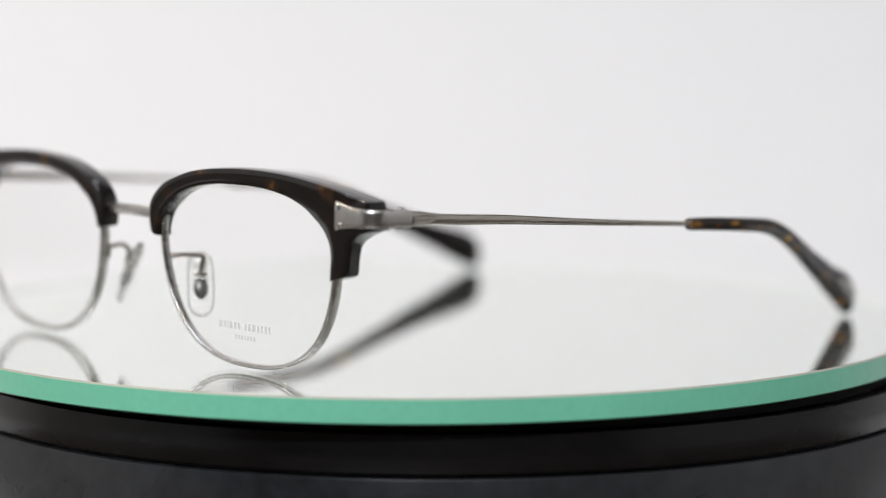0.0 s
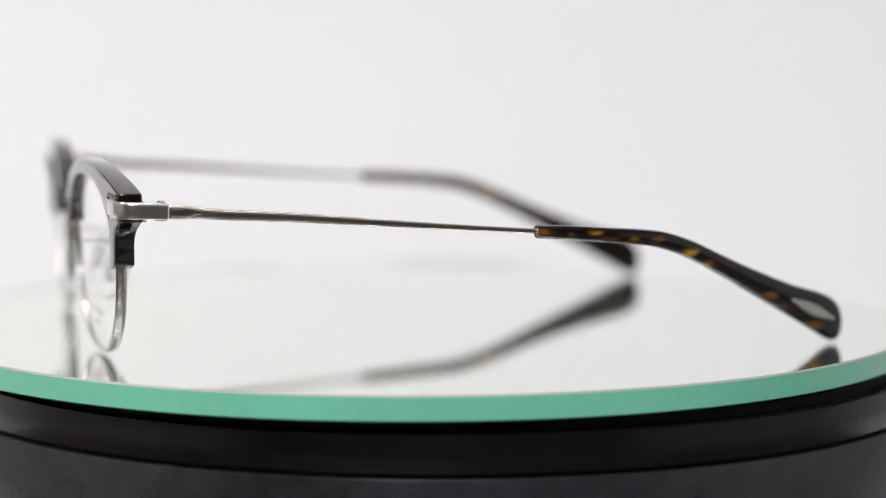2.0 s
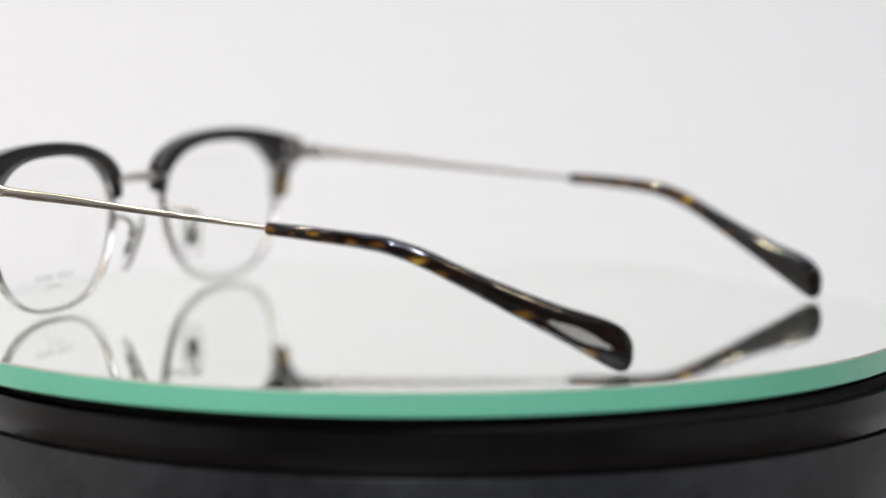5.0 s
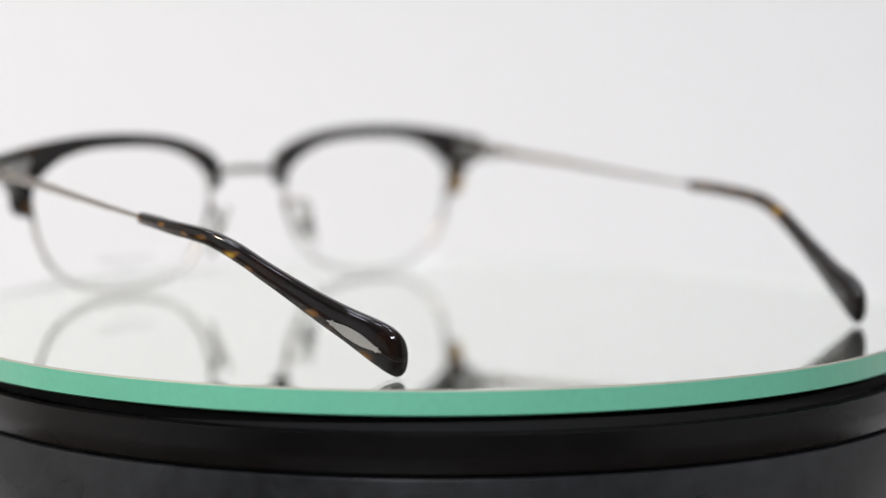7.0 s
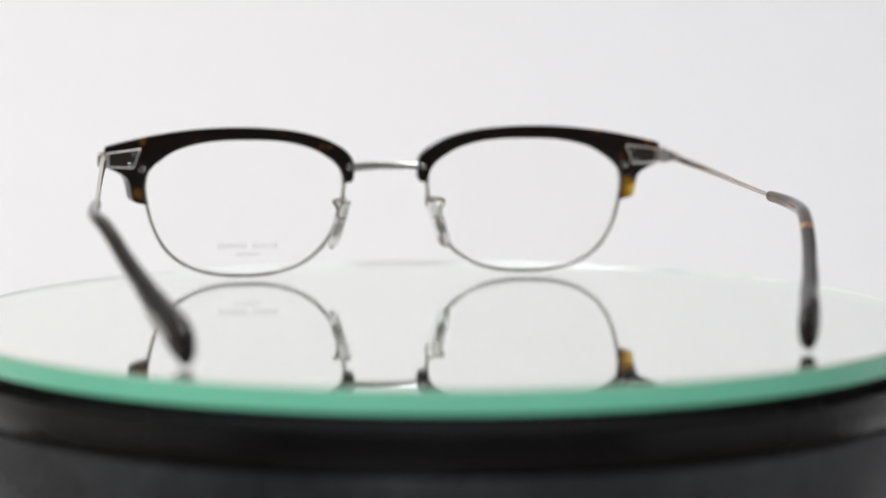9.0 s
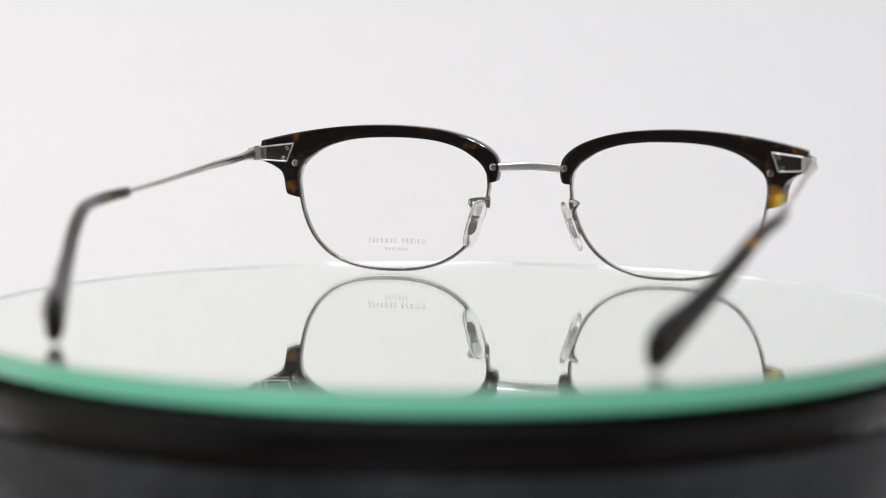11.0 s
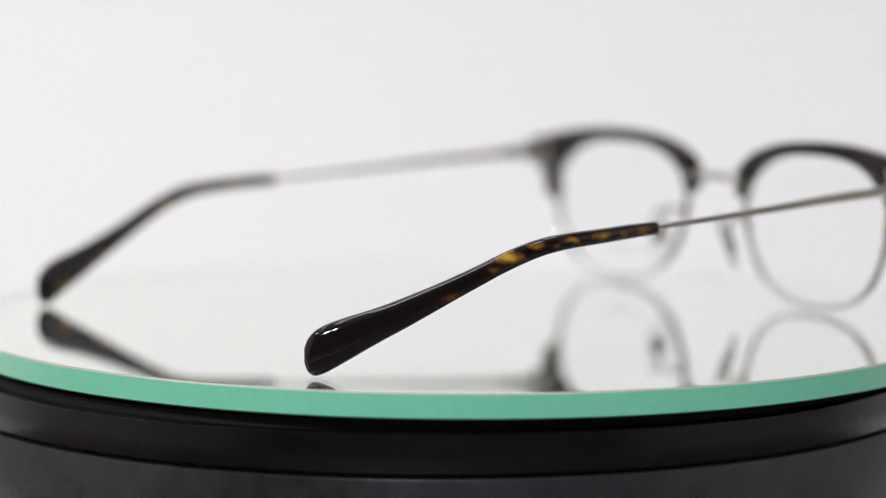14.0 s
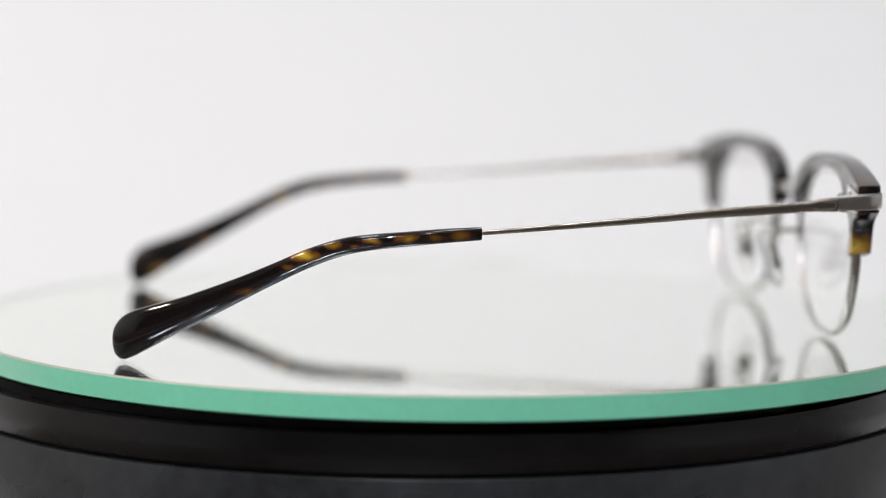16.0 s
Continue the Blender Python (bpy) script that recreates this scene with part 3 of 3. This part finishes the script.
def build_print(lens):
    """Plain bars in place of the maker's mark on the demo lens."""
    bm = bmesh.new()
    def bar(x0, x1, z0, z1):
        m = Vector(((x0 + x1) / 2, (z0 + z1) / 2))
        y = front_y(abs(m.x), m.y) + SKEW * m.x - 1.35 + 0.03
        b = box(x0, x1, y - 0.02, y + 0.02, z0, z1)
        lift = bpy.data.meshes.new("bar")
        b.to_mesh(lift), b.free(), bm.from_mesh(lift), bpy.data.meshes.remove(lift)
    widths = (1.15, 0.75, 0.35, 1.0, 0.8, 0.85, 0, 0.75, 0.8, 1.1, 0.75, 0.75, 0.8, 0.65)
    x = -33.3 + 7.2
    for w in widths:
        if w:
            bar(x - w * 0.86, x, 6.75, 8.0)
        x -= w + 0.26 if w else 0.8
    for k in range(7):
        bar(-30.6 - 0.85 * k - 0.5, -30.6 - 0.85 * k, 5.0, 5.75)
    part("printed_mark", bm, PRINT, lens, "pale grey printed mark as bars", False)


def build_glasses():
    glasses = tagged(new("eyeglasses"), "browline eyeglasses in dark tortoiseshell acetate and silver metal on a mirror", "eyeglasses")
    for side, brow_mat, tip_mat in ((-1, BROW_L, TIP_L), (1, BROW_R, TIP_R)):
        build_rim(glasses, side)
        lens = build_lens(glasses, side)
        brow = build_brow(glasses, side, brow_mat)
        build_brow_fittings(brow, side)
        build_endpiece(glasses, side)
        build_temple(glasses, side)
        tip = build_tip(glasses, side, tip_mat)
        build_pad(glasses, side)
        if side < 0:
            build_print(lens)
            build_plaque(tip)
    build_bridge(glasses)
    return glasses


build_room()
build_backdrop()
build_turntable()
MIRROR = build_mirror()
GLASSES = build_glasses()


def motions():
    """The mirror and the spectacles on it turn evenly with the platter."""
    tilt = pose(0, 0, 0, 0.0946, -0.1507, 0)
    stand = pose(-0.05377, -0.04648, 0.0, 0, 0, 131.0)
    times = [0.25 * k for k in range(65)]
    walk(MIRROR, [(t, pose(0, 0, 0, 0, 0, SPIN * t) @ tilt) for t in times])
    walk(GLASSES, [(t, pose(0, 0, 0, 0, 0, SPIN * t) @ stand) for t in times])


motions()
